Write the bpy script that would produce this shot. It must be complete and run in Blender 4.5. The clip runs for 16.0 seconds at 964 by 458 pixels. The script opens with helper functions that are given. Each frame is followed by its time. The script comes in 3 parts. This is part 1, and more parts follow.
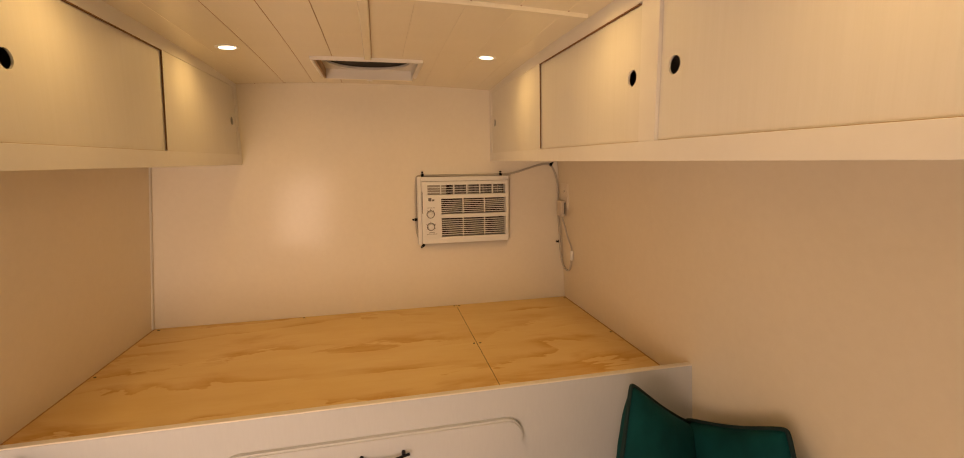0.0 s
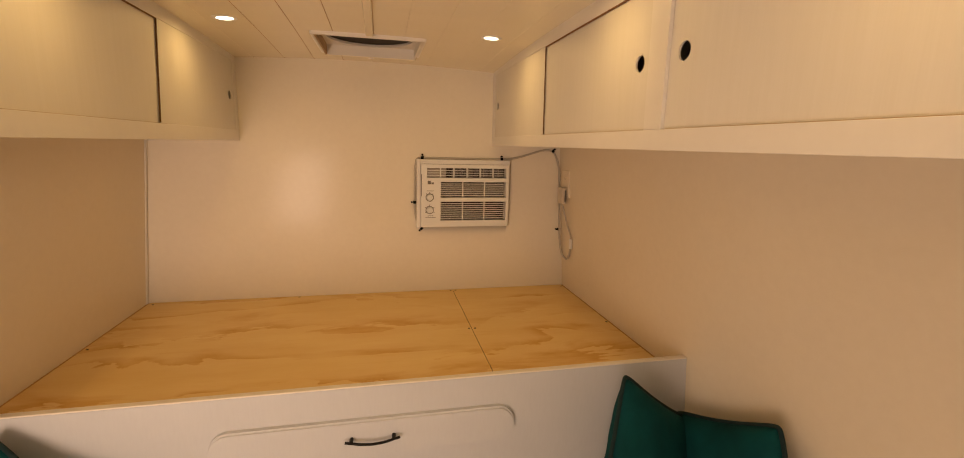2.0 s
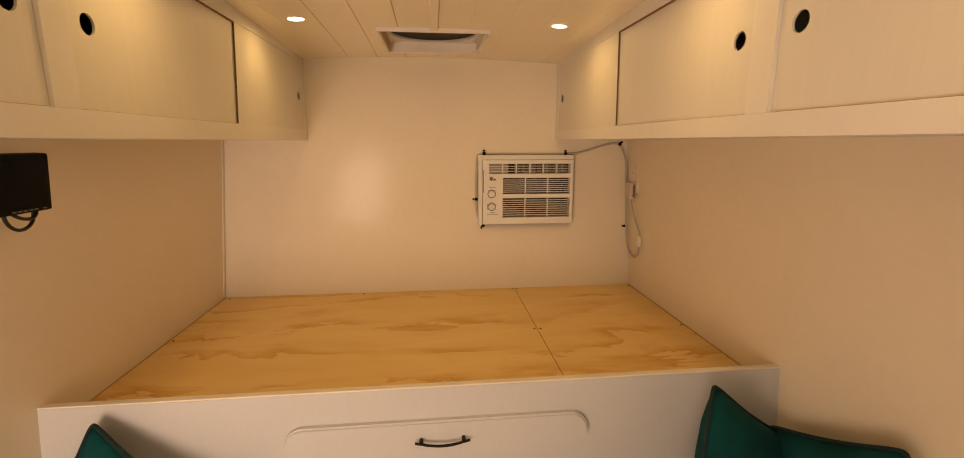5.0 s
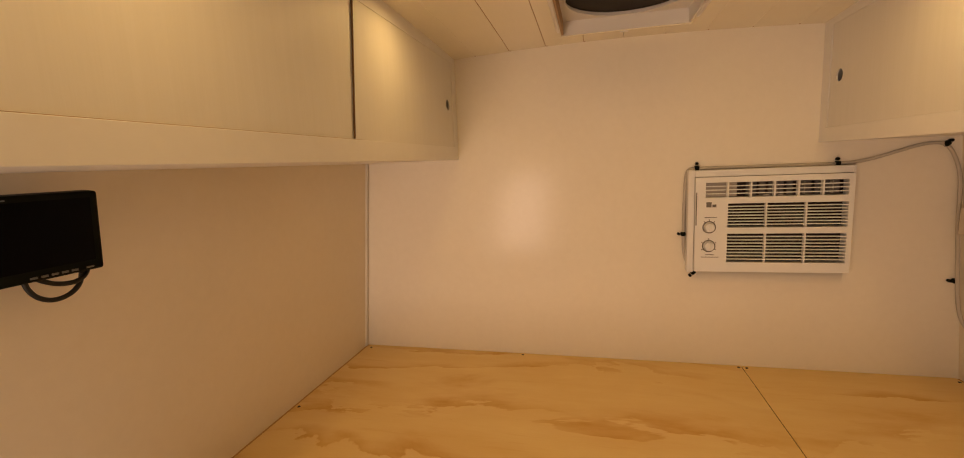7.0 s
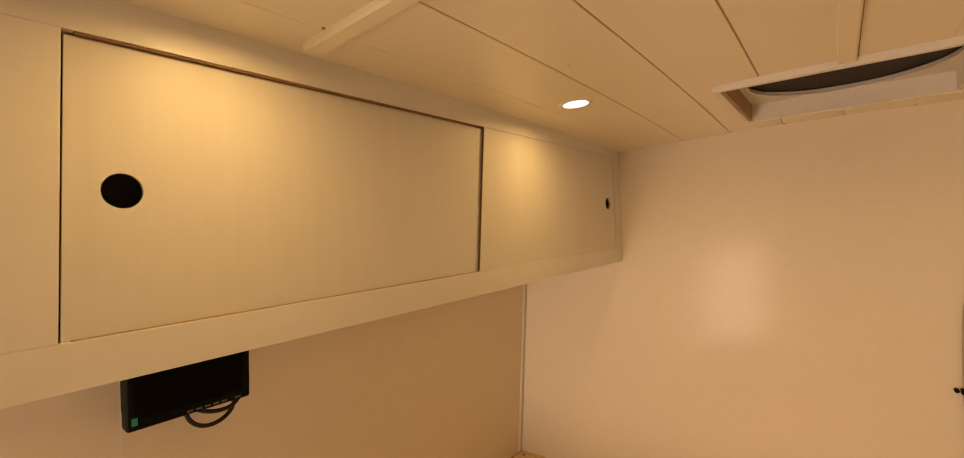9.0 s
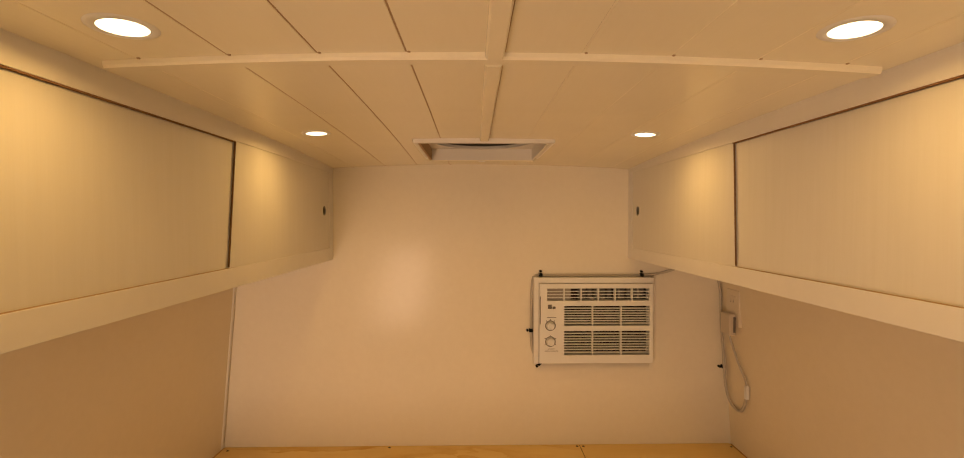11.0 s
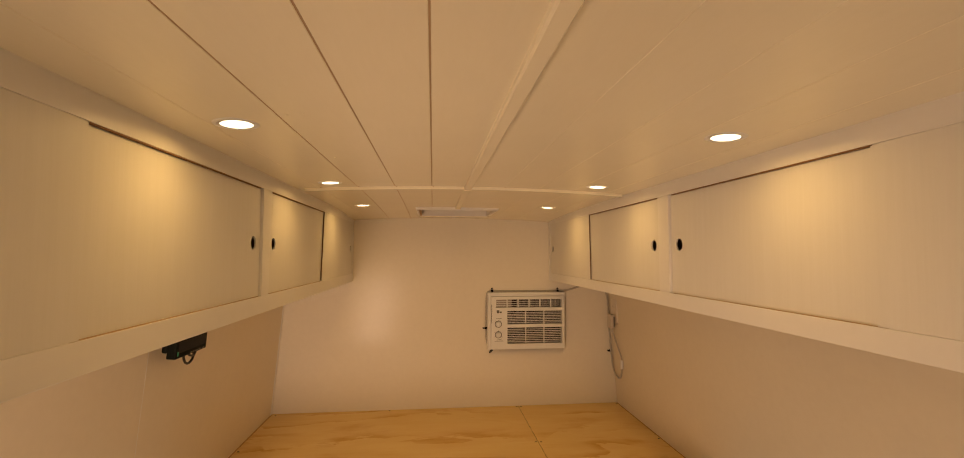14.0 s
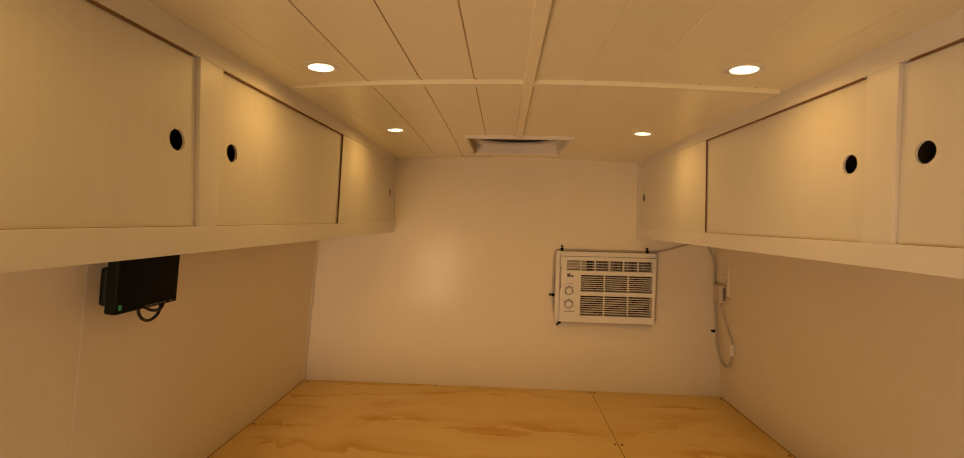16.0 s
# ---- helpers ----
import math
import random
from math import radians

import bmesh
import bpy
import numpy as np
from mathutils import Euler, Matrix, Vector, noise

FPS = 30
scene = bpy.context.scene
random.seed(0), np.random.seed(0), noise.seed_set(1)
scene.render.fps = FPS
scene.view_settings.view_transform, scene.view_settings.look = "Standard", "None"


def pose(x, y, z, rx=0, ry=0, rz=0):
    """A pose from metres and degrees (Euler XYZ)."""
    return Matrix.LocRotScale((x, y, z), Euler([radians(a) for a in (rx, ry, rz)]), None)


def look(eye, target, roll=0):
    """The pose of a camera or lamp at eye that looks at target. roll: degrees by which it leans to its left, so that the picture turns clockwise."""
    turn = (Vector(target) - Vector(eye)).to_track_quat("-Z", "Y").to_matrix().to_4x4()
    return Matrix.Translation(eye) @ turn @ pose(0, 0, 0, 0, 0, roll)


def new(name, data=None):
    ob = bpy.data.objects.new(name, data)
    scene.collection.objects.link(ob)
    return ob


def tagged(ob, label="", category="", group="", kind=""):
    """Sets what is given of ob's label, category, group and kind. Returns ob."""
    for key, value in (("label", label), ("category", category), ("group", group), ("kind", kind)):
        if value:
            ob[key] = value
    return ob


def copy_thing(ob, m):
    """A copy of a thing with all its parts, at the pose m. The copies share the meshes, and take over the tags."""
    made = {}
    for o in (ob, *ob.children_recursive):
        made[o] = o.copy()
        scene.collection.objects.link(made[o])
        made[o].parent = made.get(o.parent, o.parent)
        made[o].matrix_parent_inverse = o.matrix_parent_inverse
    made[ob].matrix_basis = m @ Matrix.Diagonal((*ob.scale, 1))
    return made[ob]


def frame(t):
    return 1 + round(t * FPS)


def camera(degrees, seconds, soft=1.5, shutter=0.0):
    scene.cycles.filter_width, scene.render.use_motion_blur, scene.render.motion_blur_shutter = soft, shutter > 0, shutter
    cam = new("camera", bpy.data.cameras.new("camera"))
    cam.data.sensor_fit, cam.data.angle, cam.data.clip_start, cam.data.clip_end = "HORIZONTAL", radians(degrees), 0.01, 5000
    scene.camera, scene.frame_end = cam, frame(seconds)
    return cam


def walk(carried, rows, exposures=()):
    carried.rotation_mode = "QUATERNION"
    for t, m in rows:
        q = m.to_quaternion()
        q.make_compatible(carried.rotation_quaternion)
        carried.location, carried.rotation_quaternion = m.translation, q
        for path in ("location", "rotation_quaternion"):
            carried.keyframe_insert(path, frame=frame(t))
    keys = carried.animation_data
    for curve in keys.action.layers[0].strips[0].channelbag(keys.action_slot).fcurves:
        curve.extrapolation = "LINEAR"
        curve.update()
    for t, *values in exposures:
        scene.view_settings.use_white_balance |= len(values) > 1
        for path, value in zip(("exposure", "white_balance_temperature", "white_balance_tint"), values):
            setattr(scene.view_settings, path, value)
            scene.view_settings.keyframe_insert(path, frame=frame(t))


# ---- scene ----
cam = camera(93.3, 16.0, soft=0.95)
PATH = [
    (0, (0.029, -2.12, 1.495), (0.464, -0.191, 1.198), -0.6),
    (0.5, (0.037, -2.105, 1.492), (0.47, -0.176, 1.19), -0.3),
    (1, (0.03, -2.096, 1.493), (0.474, -0.172, 1.173), 0.2),
    (1.5, (0.037, -2.108, 1.496), (0.473, -0.185, 1.158), 0.9),
    (2, (0.039, -2.101, 1.493), (0.472, -0.182, 1.130), 1.4),
    (2.5, (0.05, -2.1, 1.486), (0.484, -0.18, 1.133), 1.9),
    (3, (0.032, -2.089, 1.474), (0.48, -0.172, 1.122), 2.1),
    (3.5, (-0.002, -2.092, 1.477), (0.418, -0.17, 1.118), 2.4),
    (3.7, (0.004, -2.095, 1.480), (0.373, -0.164, 1.114), 2.3),
    (5.8, (-0.024, -1.887, 1.485), (0.109, 0.074, 1.113), -0.7),
    (6, (-0.044, -1.819, 1.492), (0.058, 0.148, 1.141), -0.8),
    (6.5, (-0.056, -1.67, 1.504), (-0.026, 0.306, 1.197), -1.4),
    (7, (-0.08, -1.521, 1.474), (-0.556, 0.4, 1.187), -2.5),
    (7.5, (-0.052, -1.377, 1.496), (-1.023, 0.34, 1.168), -1.9),
    (8, (-0.029, -1.348, 1.517), (-1.315, 0.151, 1.201), -3.2),
    (8.5, (-0.021, -1.35, 1.588), (-1.399, 0.094, 1.465), -3.4),
    (8.6, (-0.009, -1.346, 1.596), (-1.412, 0.077, 1.515), -3.0),
    (9, (-0.006, -1.356, 1.615), (-1.239, 0.219, 1.599), -2.5),
    (9.5, (-0.012, -1.402, 1.639), (-0.666, 0.489, 1.631), -1.8),
    (10, (-0.036, -1.498, 1.642), (-0.115, 0.5, 1.677), -1.4),
    (10.2, (-0.047, -1.528, 1.647), (-0.03, 0.472, 1.675), -1.2),
    (12.3, (0.049, -1.993, 1.605), (0.066, 0.001, 1.445), 1.1),
    (12.5, (0.011, -2.063, 1.607), (0.023, -0.07, 1.445), 1.0),
    (13, (-0.046, -2.289, 1.603), (-0.046, -0.29, 1.539), 0.8),
    (13.4, (-0.084, -2.435, 1.625), (0.06, -0.44, 1.657), 0.4),
    (13.5, (-0.078, -2.465, 1.629), (0.081, -0.472, 1.681), 0.4),
    (14, (-0.101, -2.524, 1.637), (0.113, -0.538, 1.745), 0.1),
    (14.5, (-0.103, -2.494, 1.617), (0.161, -0.515, 1.728), 0.3),
    (15, (-0.079, -2.371, 1.587), (0.172, -0.387, 1.622), 0.5),
    (15.5, (-0.039, -2.19, 1.579), (0.093, -0.195, 1.577), 1.0),
    (16, (-0.035, -2.038, 1.551), (-0.129, -0.041, 1.512), 1.4),
]
# the clip's camera drifts in exposure and warmth
TONE = [
    (0.0, -0.10, 6740, 10), (2.0, -0.15, 6630, 10), (3.5, -0.13, 6600, 10), (6.0, -0.10, 7100, 10), (6.5, -0.14, 7100, 10), (7.0, -0.14, 6620, 10),
    (8.0, -0.09, 6320, 10), (9.0, -0.14, 7070, 10), (10.0, -0.24, 7820, 10), (12.5, -0.10, 7070, 10), (13.0, -0.25, 7220, 10), (13.5, -0.34, 7170, 10),
    (14.0, -0.44, 7170, 10), (14.5, -0.57, 7370, 10), (15.0, -0.66, 7770, 10), (15.5, -0.64, 8220, 10), (16.0, -0.54, 8470, 10),
]
walk(cam, [(t, look(eye, target, roll)) for t, eye, target, roll in PATH], TONE)

# ---- light ----
world = bpy.data.worlds.new("sky")
scene.world = world
world.use_nodes = True
wn = world.node_tree.nodes
sky = wn.new("ShaderNodeTexSky")
sky.sky_type, sky.sun_disc = 'NISHITA', False
sky.sun_elevation, sky.sun_rotation = radians(40), radians(180)
wn["Background"].inputs["Strength"].default_value = 0.12
world.node_tree.links.new(sky.outputs[0], wn["Background"].inputs["Color"])

LAMP_WATT, LAMP_COLOUR, LAMP_SPREAD = 0.49, (1.0, 0.60, 0.20), 166
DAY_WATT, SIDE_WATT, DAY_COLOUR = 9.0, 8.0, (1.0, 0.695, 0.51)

# ---- plan ----
BED = 0.80              # top of the plywood
HOLE_Z = 1.662
SOUTH = -3.05           # rear end of the trailer
FACE_W, FACE_E = -0.527, 0.549   # cabinet faces
CAB_LOW = 1.487


def roof(x, y=-2.0):
    """Height of the slightly arched ceiling, which dips towards the far wall."""
    return 1.855 - 0.055 * x * x - (0.022 * (1 + y / 0.9) ** 2 if y > -0.9 else 0.0)


def west(z):
    return -0.930 + 0.088 * (z - BED)


def east(z):
    return 0.941 - 0.075 * (z - BED)


# ---- materials ----
def material(name, colour, rough=0.5, metal=0.0, emit=None, strength=0.0, coat=0.0):
    m = bpy.data.materials.new(name)
    m.use_nodes = True
    b = m.node_tree.nodes["Principled BSDF"]
    b.inputs["Base Color"].default_value = (*colour, 1)
    b.inputs["Roughness"].default_value = rough
    b.inputs["Metallic"].default_value = metal
    b.inputs["Coat Weight"].default_value = coat
    if emit:
        b.inputs["Emission Color"].default_value = (*emit, 1)
        b.inputs["Emission Strength"].default_value = strength
    return m


class Net:
    """Short hand for building a node tree."""

    def __init__(self, m):
        self.t = m.node_tree
        self.bsdf = self.t.nodes["Principled BSDF"]

    def node(self, kind, links=(), **values):
        n = self.t.nodes.new(kind)
        for key, v in values.items():
            n.inputs[key.replace("_", " ")].default_value = v
        for key, out in links:
            self.t.links.new(out, n.inputs[key])
        return n

    def coords(self, scale=(1, 1, 1), turn=(0, 0, 0)):
        c = self.t.nodes.new("ShaderNodeTexCoord")
        m = self.node("ShaderNodeMapping", [("Vector", c.outputs["Object"])])
        m.inputs["Scale"].default_value = scale
        m.inputs["Rotation"].default_value = turn
        return m.outputs[0]

    def noise(self, vec, scale, detail=3.0, rough=0.5, distort=0.0):
        return self.node("ShaderNodeTexNoise", [("Vector", vec)], Scale=scale, Detail=detail, Roughness=rough, Distortion=distort).outputs["Fac"]

    def ramp(self, fac, stops):
        r = self.node("ShaderNodeValToRGB", [("Fac", fac)])
        e = r.color_ramp.elements
        while len(e) < len(stops):
            e.new(0.5)
        for el, (p, c) in zip(e, stops):
            el.position, el.color = p, (*c, 1) if len(c) == 3 else c
        return r.outputs["Color"]

    def maths(self, op, a, b=0.0):
        n = self.t.nodes.new("ShaderNodeMath")
        n.operation = op
        for i, v in enumerate((a, b)):
            if isinstance(v, (int, float)):
                n.inputs[i].default_value = v
            else:
                self.t.links.new(v, n.inputs[i])
        return n.outputs[0]

    def mix(self, fac, a, b, kind='MIX'):
        n = self.t.nodes.new("ShaderNodeMix")
        n.data_type, n.blend_type = 'RGBA', kind
        for i, v in ((0, fac), (6, a), (7, b)):
            if isinstance(v, (int, float)):
                n.inputs[i].default_value = v
            elif isinstance(v, tuple):
                n.inputs[i].default_value = (*v, 1)
            else:
                self.t.links.new(v, n.inputs[i])
        return n.outputs[2]

    def bump(self, height, strength=0.2, distance=0.002):
        b = self.node("ShaderNodeBump", [("Height", height)], Strength=strength, Distance=distance)
        self.t.links.new(b.outputs[0], self.bsdf.inputs["Normal"])

    def colour(self, out):
        self.t.links.new(out, self.bsdf.inputs["Base Color"])

    def rough(self, out):
        self.t.links.new(out, self.bsdf.inputs["Roughness"])


def paint(name, base, dark, rough, grain=(1, 1, 1), grain_scale=60.0, bump=0.12):
    """Brushed or rolled paint: faint blotches, grain along one way, slight gloss changes."""
    m = material(name, base, rough)
    n = Net(m)
    blotch = n.noise(n.coords(), 2.2, 4, 0.6)
    fine = n.noise(n.coords(grain), grain_scale, 4, 0.6)
    both = n.maths('ADD', n.maths('MULTIPLY', blotch, 0.6), n.maths('MULTIPLY', fine, 0.4))
    n.colour(n.ramp(both, [(0.30, dark), (0.62, base)]))
    n.rough(n.maths('ADD', n.maths('MULTIPLY', blotch, 0.06), rough - 0.03))
    n.bump(n.maths('ADD', n.maths('MULTIPLY', fine, 0.5), n.noise(n.coords(), 9, 2)), bump, 0.002)
    return m


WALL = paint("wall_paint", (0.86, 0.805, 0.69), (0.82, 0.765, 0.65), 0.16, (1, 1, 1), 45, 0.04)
# side walls get a warmer, slightly darker tone than the end wall
SIDE_WALL = paint("side_wall_tone", (0.84, 0.755, 0.605), (0.80, 0.715, 0.565), 0.24, (1, 1, 1), 45, 0.05)
for wall_mat in (WALL, SIDE_WALL):
    wall_mat.node_tree.nodes["Principled BSDF"].inputs["Specular IOR Level"].default_value = 0.12
CEIL = paint("ceiling_paint", (0.92, 0.86, 0.69), (0.89, 0.83, 0.655), 0.24, (8, 1, 1), 18, 0.06)
TRIM = paint("trim_paint", (0.82, 0.81, 0.79), (0.77, 0.76, 0.74), 0.34, (1, 6, 1), 30, 0.10)
# bed front toned dark and cool to offset the strong daylight on it
BOARD = paint("bed_front_paint", (0.62, 0.635, 0.655), (0.58, 0.595, 0.615), 0.40, (6, 1, 1), 30, 0.10)
LIT_EDGE = paint("lit_edge_paint", (0.86, 0.80, 0.70), (0.82, 0.76, 0.66), 0.40, (6, 1, 1), 30, 0.10)
FRAME = paint("frame_paint", (0.84, 0.82, 0.785), (0.80, 0.78, 0.745), 0.38, (1, 1, 1), 30, 0.10)


def whitewash():
    """Thin white paint on plywood: upright wood grain shows faintly through."""
    m = material("whitewashed_plywood", (0.76, 0.72, 0.62), 0.45)
    n = Net(m)
    streak = n.noise(n.coords((1, 14, 0.7)), 5, 5, 0.65, 0.3)
    fine = n.noise(n.coords((1, 160, 3)), 3, 3, 0.6)
    both = n.maths('ADD', n.maths('MULTIPLY', streak, 0.7), n.maths('MULTIPLY', fine, 0.3))
    n.colour(n.ramp(both, [(0.28, (0.76, 0.74, 0.685)), (0.50, (0.78, 0.76, 0.71)), (0.70, (0.80, 0.78, 0.735))]))
    n.rough(n.maths('ADD', n.maths('MULTIPLY', streak, 0.2), 0.36))
    n.bump(fine, 0.06, 0.001)
    return m


DOOR = whitewash()


def plywood():
    """Bare rotary-cut pine: long pale fields with darker flame edges, grain along x."""
    m = material("pine_plywood", (0.70, 0.47, 0.22), 0.5)
    n = Net(m)
    c = n.coords()
    across = n.node("ShaderNodeSeparateXYZ", [("Vector", c)]).outputs["Y"]
    wander = n.noise(n.coords((0.75, 2.0, 1)), 1.7, 6.0, 0.60, 0.6)
    flow = n.maths('ADD', n.maths('MULTIPLY', across, 4.6), n.maths('MULTIPLY', wander, 3.6))
    saw = n.maths('FRACT', flow)
    gate = n.noise(n.coords((1.2, 3.6, 1)), 2.1, 3, 0.5, 0.3)
    gate = n.ramp(gate, [(0.43, (0.14, 0.14, 0.14)), (0.57, (1, 1, 1))])
    edge = n.ramp(saw, [(0.0, (1, 1, 1)), (0.07, (0.80, 0.80, 0.80)), (0.22, (0.50, 0.50, 0.50)), (0.45, (0.12, 0.12, 0.12)), (0.965, (0, 0, 0)), (1.0, (0.9, 0.9, 0.9))])
    dark = n.maths('MULTIPLY', edge, gate)
    fine = n.noise(n.coords((3, 120, 1)), 4, 4, 0.6)
    wide = n.noise(n.coords((0.8, 3.4, 1)), 4, 4, 0.6)
    streak = n.ramp(n.noise(n.coords((1.1, 13, 1)), 3.2, 4, 0.6, 0.4), [(0.60, (0, 0, 0)), (0.74, (0.30, 0.30, 0.30))])
    dark = n.maths('MAXIMUM', dark, streak)
    pale = n.ramp(n.maths('ADD', n.maths('MULTIPLY', wide, 0.7), n.maths('MULTIPLY', fine, 0.3)),
                  [(0.32, (0.86, 0.60, 0.225)), (0.68, (0.93, 0.70, 0.31))])
    n.colour(n.mix(n.maths('MULTIPLY', dark, n.maths('ADD', n.noise(n.coords((2, 6, 1)), 7, 4, 0.6), 0.45)), pale, (0.70, 0.385, 0.085)))
    n.rough(n.maths('ADD', n.maths('MULTIPLY', fine, 0.2), 0.42))
    n.bump(fine, 0.15, 0.001)
    return m


PLY = plywood()


def fabric():
    m = material("green_velvet", (0.008, 0.085, 0.07), 0.85)
    n = Net(m)
    weave = n.noise(n.coords(), 260, 2, 0.7)
    nap = n.noise(n.coords(), 7, 4, 0.6)
    n.colour(n.ramp(nap, [(0.3, (0.002, 0.044, 0.050)), (0.7, (0.004, 0.074, 0.082))]))
    n.bump(n.maths('ADD', n.maths('MULTIPLY', weave, 0.3), nap), 0.35, 0.003)
    n.bsdf.inputs["Specular IOR Level"].default_value = 0.12
    return m


VELVET = fabric()
PIPING = material("dark_piping", (0.002, 0.020, 0.022), 0.9)


def plastic(name, colour, rough):
    m = material(name, colour, rough)
    n = Net(m)
    g = n.noise(n.coords(), 8, 3)
    n.rough(n.maths('ADD', n.maths('MULTIPLY', g, 0.15), rough - 0.07))
    n.bump(n.noise(n.coords(), 900, 1), 0.05, 0.0004)
    return m


AC_WHITE = plastic("white_plastic", (0.82, 0.82, 0.80), 0.42)
AC_DARK = plastic("dark_grille", (0.016, 0.007, 0.010), 0.7)
AC_COIL = plastic("coil_grey", (0.15, 0.135, 0.135), 0.5)
VANE = plastic("grey_vane", (0.40, 0.36, 0.32), 0.5)
GREY_MARK = plastic("grey_print", (0.15, 0.135, 0.12), 0.6)
PLATE = plastic("cream_plastic", (0.78, 0.70, 0.58), 0.5)
BEIGE = plastic("beige_plastic", (0.62, 0.55, 0.46), 0.5)
BLACK = plastic("black_plastic", (0.007, 0.0085, 0.006), 0.45)
SCREEN = material("dark_screen", (0.003, 0.003, 0.004), 0.16)
for dark_mat in (BLACK, SCREEN):
    dark_mat.node_tree.nodes["Principled BSDF"].inputs["Specular IOR Level"].default_value = 0.06
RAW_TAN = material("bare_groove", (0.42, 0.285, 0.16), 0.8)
SHAFT_BROWN = paint("shaft_side_brown", (0.46, 0.31, 0.18), (0.30, 0.19, 0.10), 0.7, (1, 8, 1), 20)
DECK = material("bare_deck_wood", (0.42, 0.24, 0.10), 0.8)
GAP_SHADE = material("gap_shade", (0.09, 0.045, 0.02), 0.85)
GAP_BROWN = paint("gap_brown", (0.62, 0.35, 0.15), (0.45, 0.24, 0.09), 0.8, (8, 1, 1), 14)
TOP_GAP = material("top_gap_brown", (0.27, 0.145, 0.065), 0.8)
GAP_DARK = material("gap_dark", (0.17, 0.09, 0.04), 0.8)
PALE_MARK = plastic("pale_print", (0.14, 0.13, 0.115), 0.6)
GREEN_MARK = plastic("green_sticker", (0.02, 0.30, 0.17), 0.5)
CABLE = plastic("black_cable", (0.007, 0.007, 0.007), 0.5)
CORD = plastic("beige_cord", (0.50, 0.46, 0.40), 0.5)
IRON = material("black_iron", (0.012, 0.011, 0.010), 0.42, 0.7)
SCREW = material("dark_screw", (0.06, 0.04, 0.025), 0.5, 0.8)
LENS = material("lamp_lens", (0.9, 0.88, 0.8), 0.4, emit=(1.0, 0.86, 0.58), strength=4.0)
MESH = plastic("dark_mesh", (0.018, 0.015, 0.013), 0.8)
VENT_WHITE = plastic("vent_plastic", (0.80, 0.78, 0.75), 0.45)
FLOOR = paint("floor_bounce", (0.70, 0.64, 0.54), (0.62, 0.56, 0.47), 0.5, (1, 6, 1), 12)
GROUND = paint("ground_gravel", (0.30, 0.28, 0.25), (0.20, 0.19, 0.17), 0.9, (1, 1, 1), 40)


# ---- mesh helpers ----
def finish(bm, name, mat, smooth=False):
    bmesh.ops.recalc_face_normals(bm, faces=bm.faces)
    me = bpy.data.meshes.new(name)
    bm.to_mesh(me)
    bm.free()
    for mt in (mat if isinstance(mat, (list, tuple)) else [mat]):
        me.materials.append(mt)
    if smooth:
        me.polygons.foreach_set("use_smooth", [True] * len(me.polygons))
    return me


def part(name, bm, mat, parent=None, label="", smooth=False):
    ob = new(name, finish(bm, name, mat, smooth))
    if parent:
        ob.parent = parent
    if label:
        ob["label"] = label
    return ob


def thing(name, at, label, category, group=""):
    ob = new(name)
    ob.location = at
    bpy.context.view_layer.update()
    return tagged(ob, label, category, group)


def under(ob, parent):
    """Parents ob, built in world places, to a moved thing."""
    ob.parent = parent
    ob.matrix_parent_inverse = parent.matrix_world.inverted()
    return ob


def box(bm, x0, x1, y0, y1, z0, z1, bevel=0.0, seg=2):
    """A block, with rounded edges if bevel is given."""
    made = bmesh.ops.create_cube(bm, size=1.0)["verts"]
    for v in made:
        v.co = Vector(((x0 + x1) / 2 + v.co.x * (x1 - x0), (y0 + y1) / 2 + v.co.y * (y1 - y0), (z0 + z1) / 2 + v.co.z * (z1 - z0)))
    if bevel:
        edges = list({e for v in made for e in v.link_edges})
        bmesh.ops.bevel(bm, geom=edges, offset=bevel, segments=seg, affect='EDGES', profile=0.5)
    return bm


def block(*a, **k):
    return box(bmesh.new(), *a, **k)


def disc(bm, m, r, depth, seg=32, r2=None):
    """A round piece along the local z of m."""
    bmesh.ops.create_cone(bm, cap_ends=True, segments=seg, radius1=r, radius2=r if r2 is None else r2, depth=depth, matrix=m)
    return bm


def ring(bm, m, r_in, r_out, height, seg=40):
    """A flat ring with rounded outer lip, round the local z of m."""
    profile = [(r_in, 0), (r_in, height), (r_in * 0.4 + r_out * 0.6, height), (r_out - height * 0.3, height * 0.75), (r_out, 0)]
    loops = []
    for i in range(seg):
        a = 2 * math.pi * i / seg
        loops.append([bm.verts.new(m @ Vector((r * math.cos(a), r * math.sin(a), z))) for r, z in profile])
    for i in range(seg):
        a, b = loops[i], loops[(i + 1) % seg]
        for j in range(len(profile)):
            k = (j + 1) % len(profile)
            bm.faces.new((a[j], a[k], b[k], b[j]))
    return bm


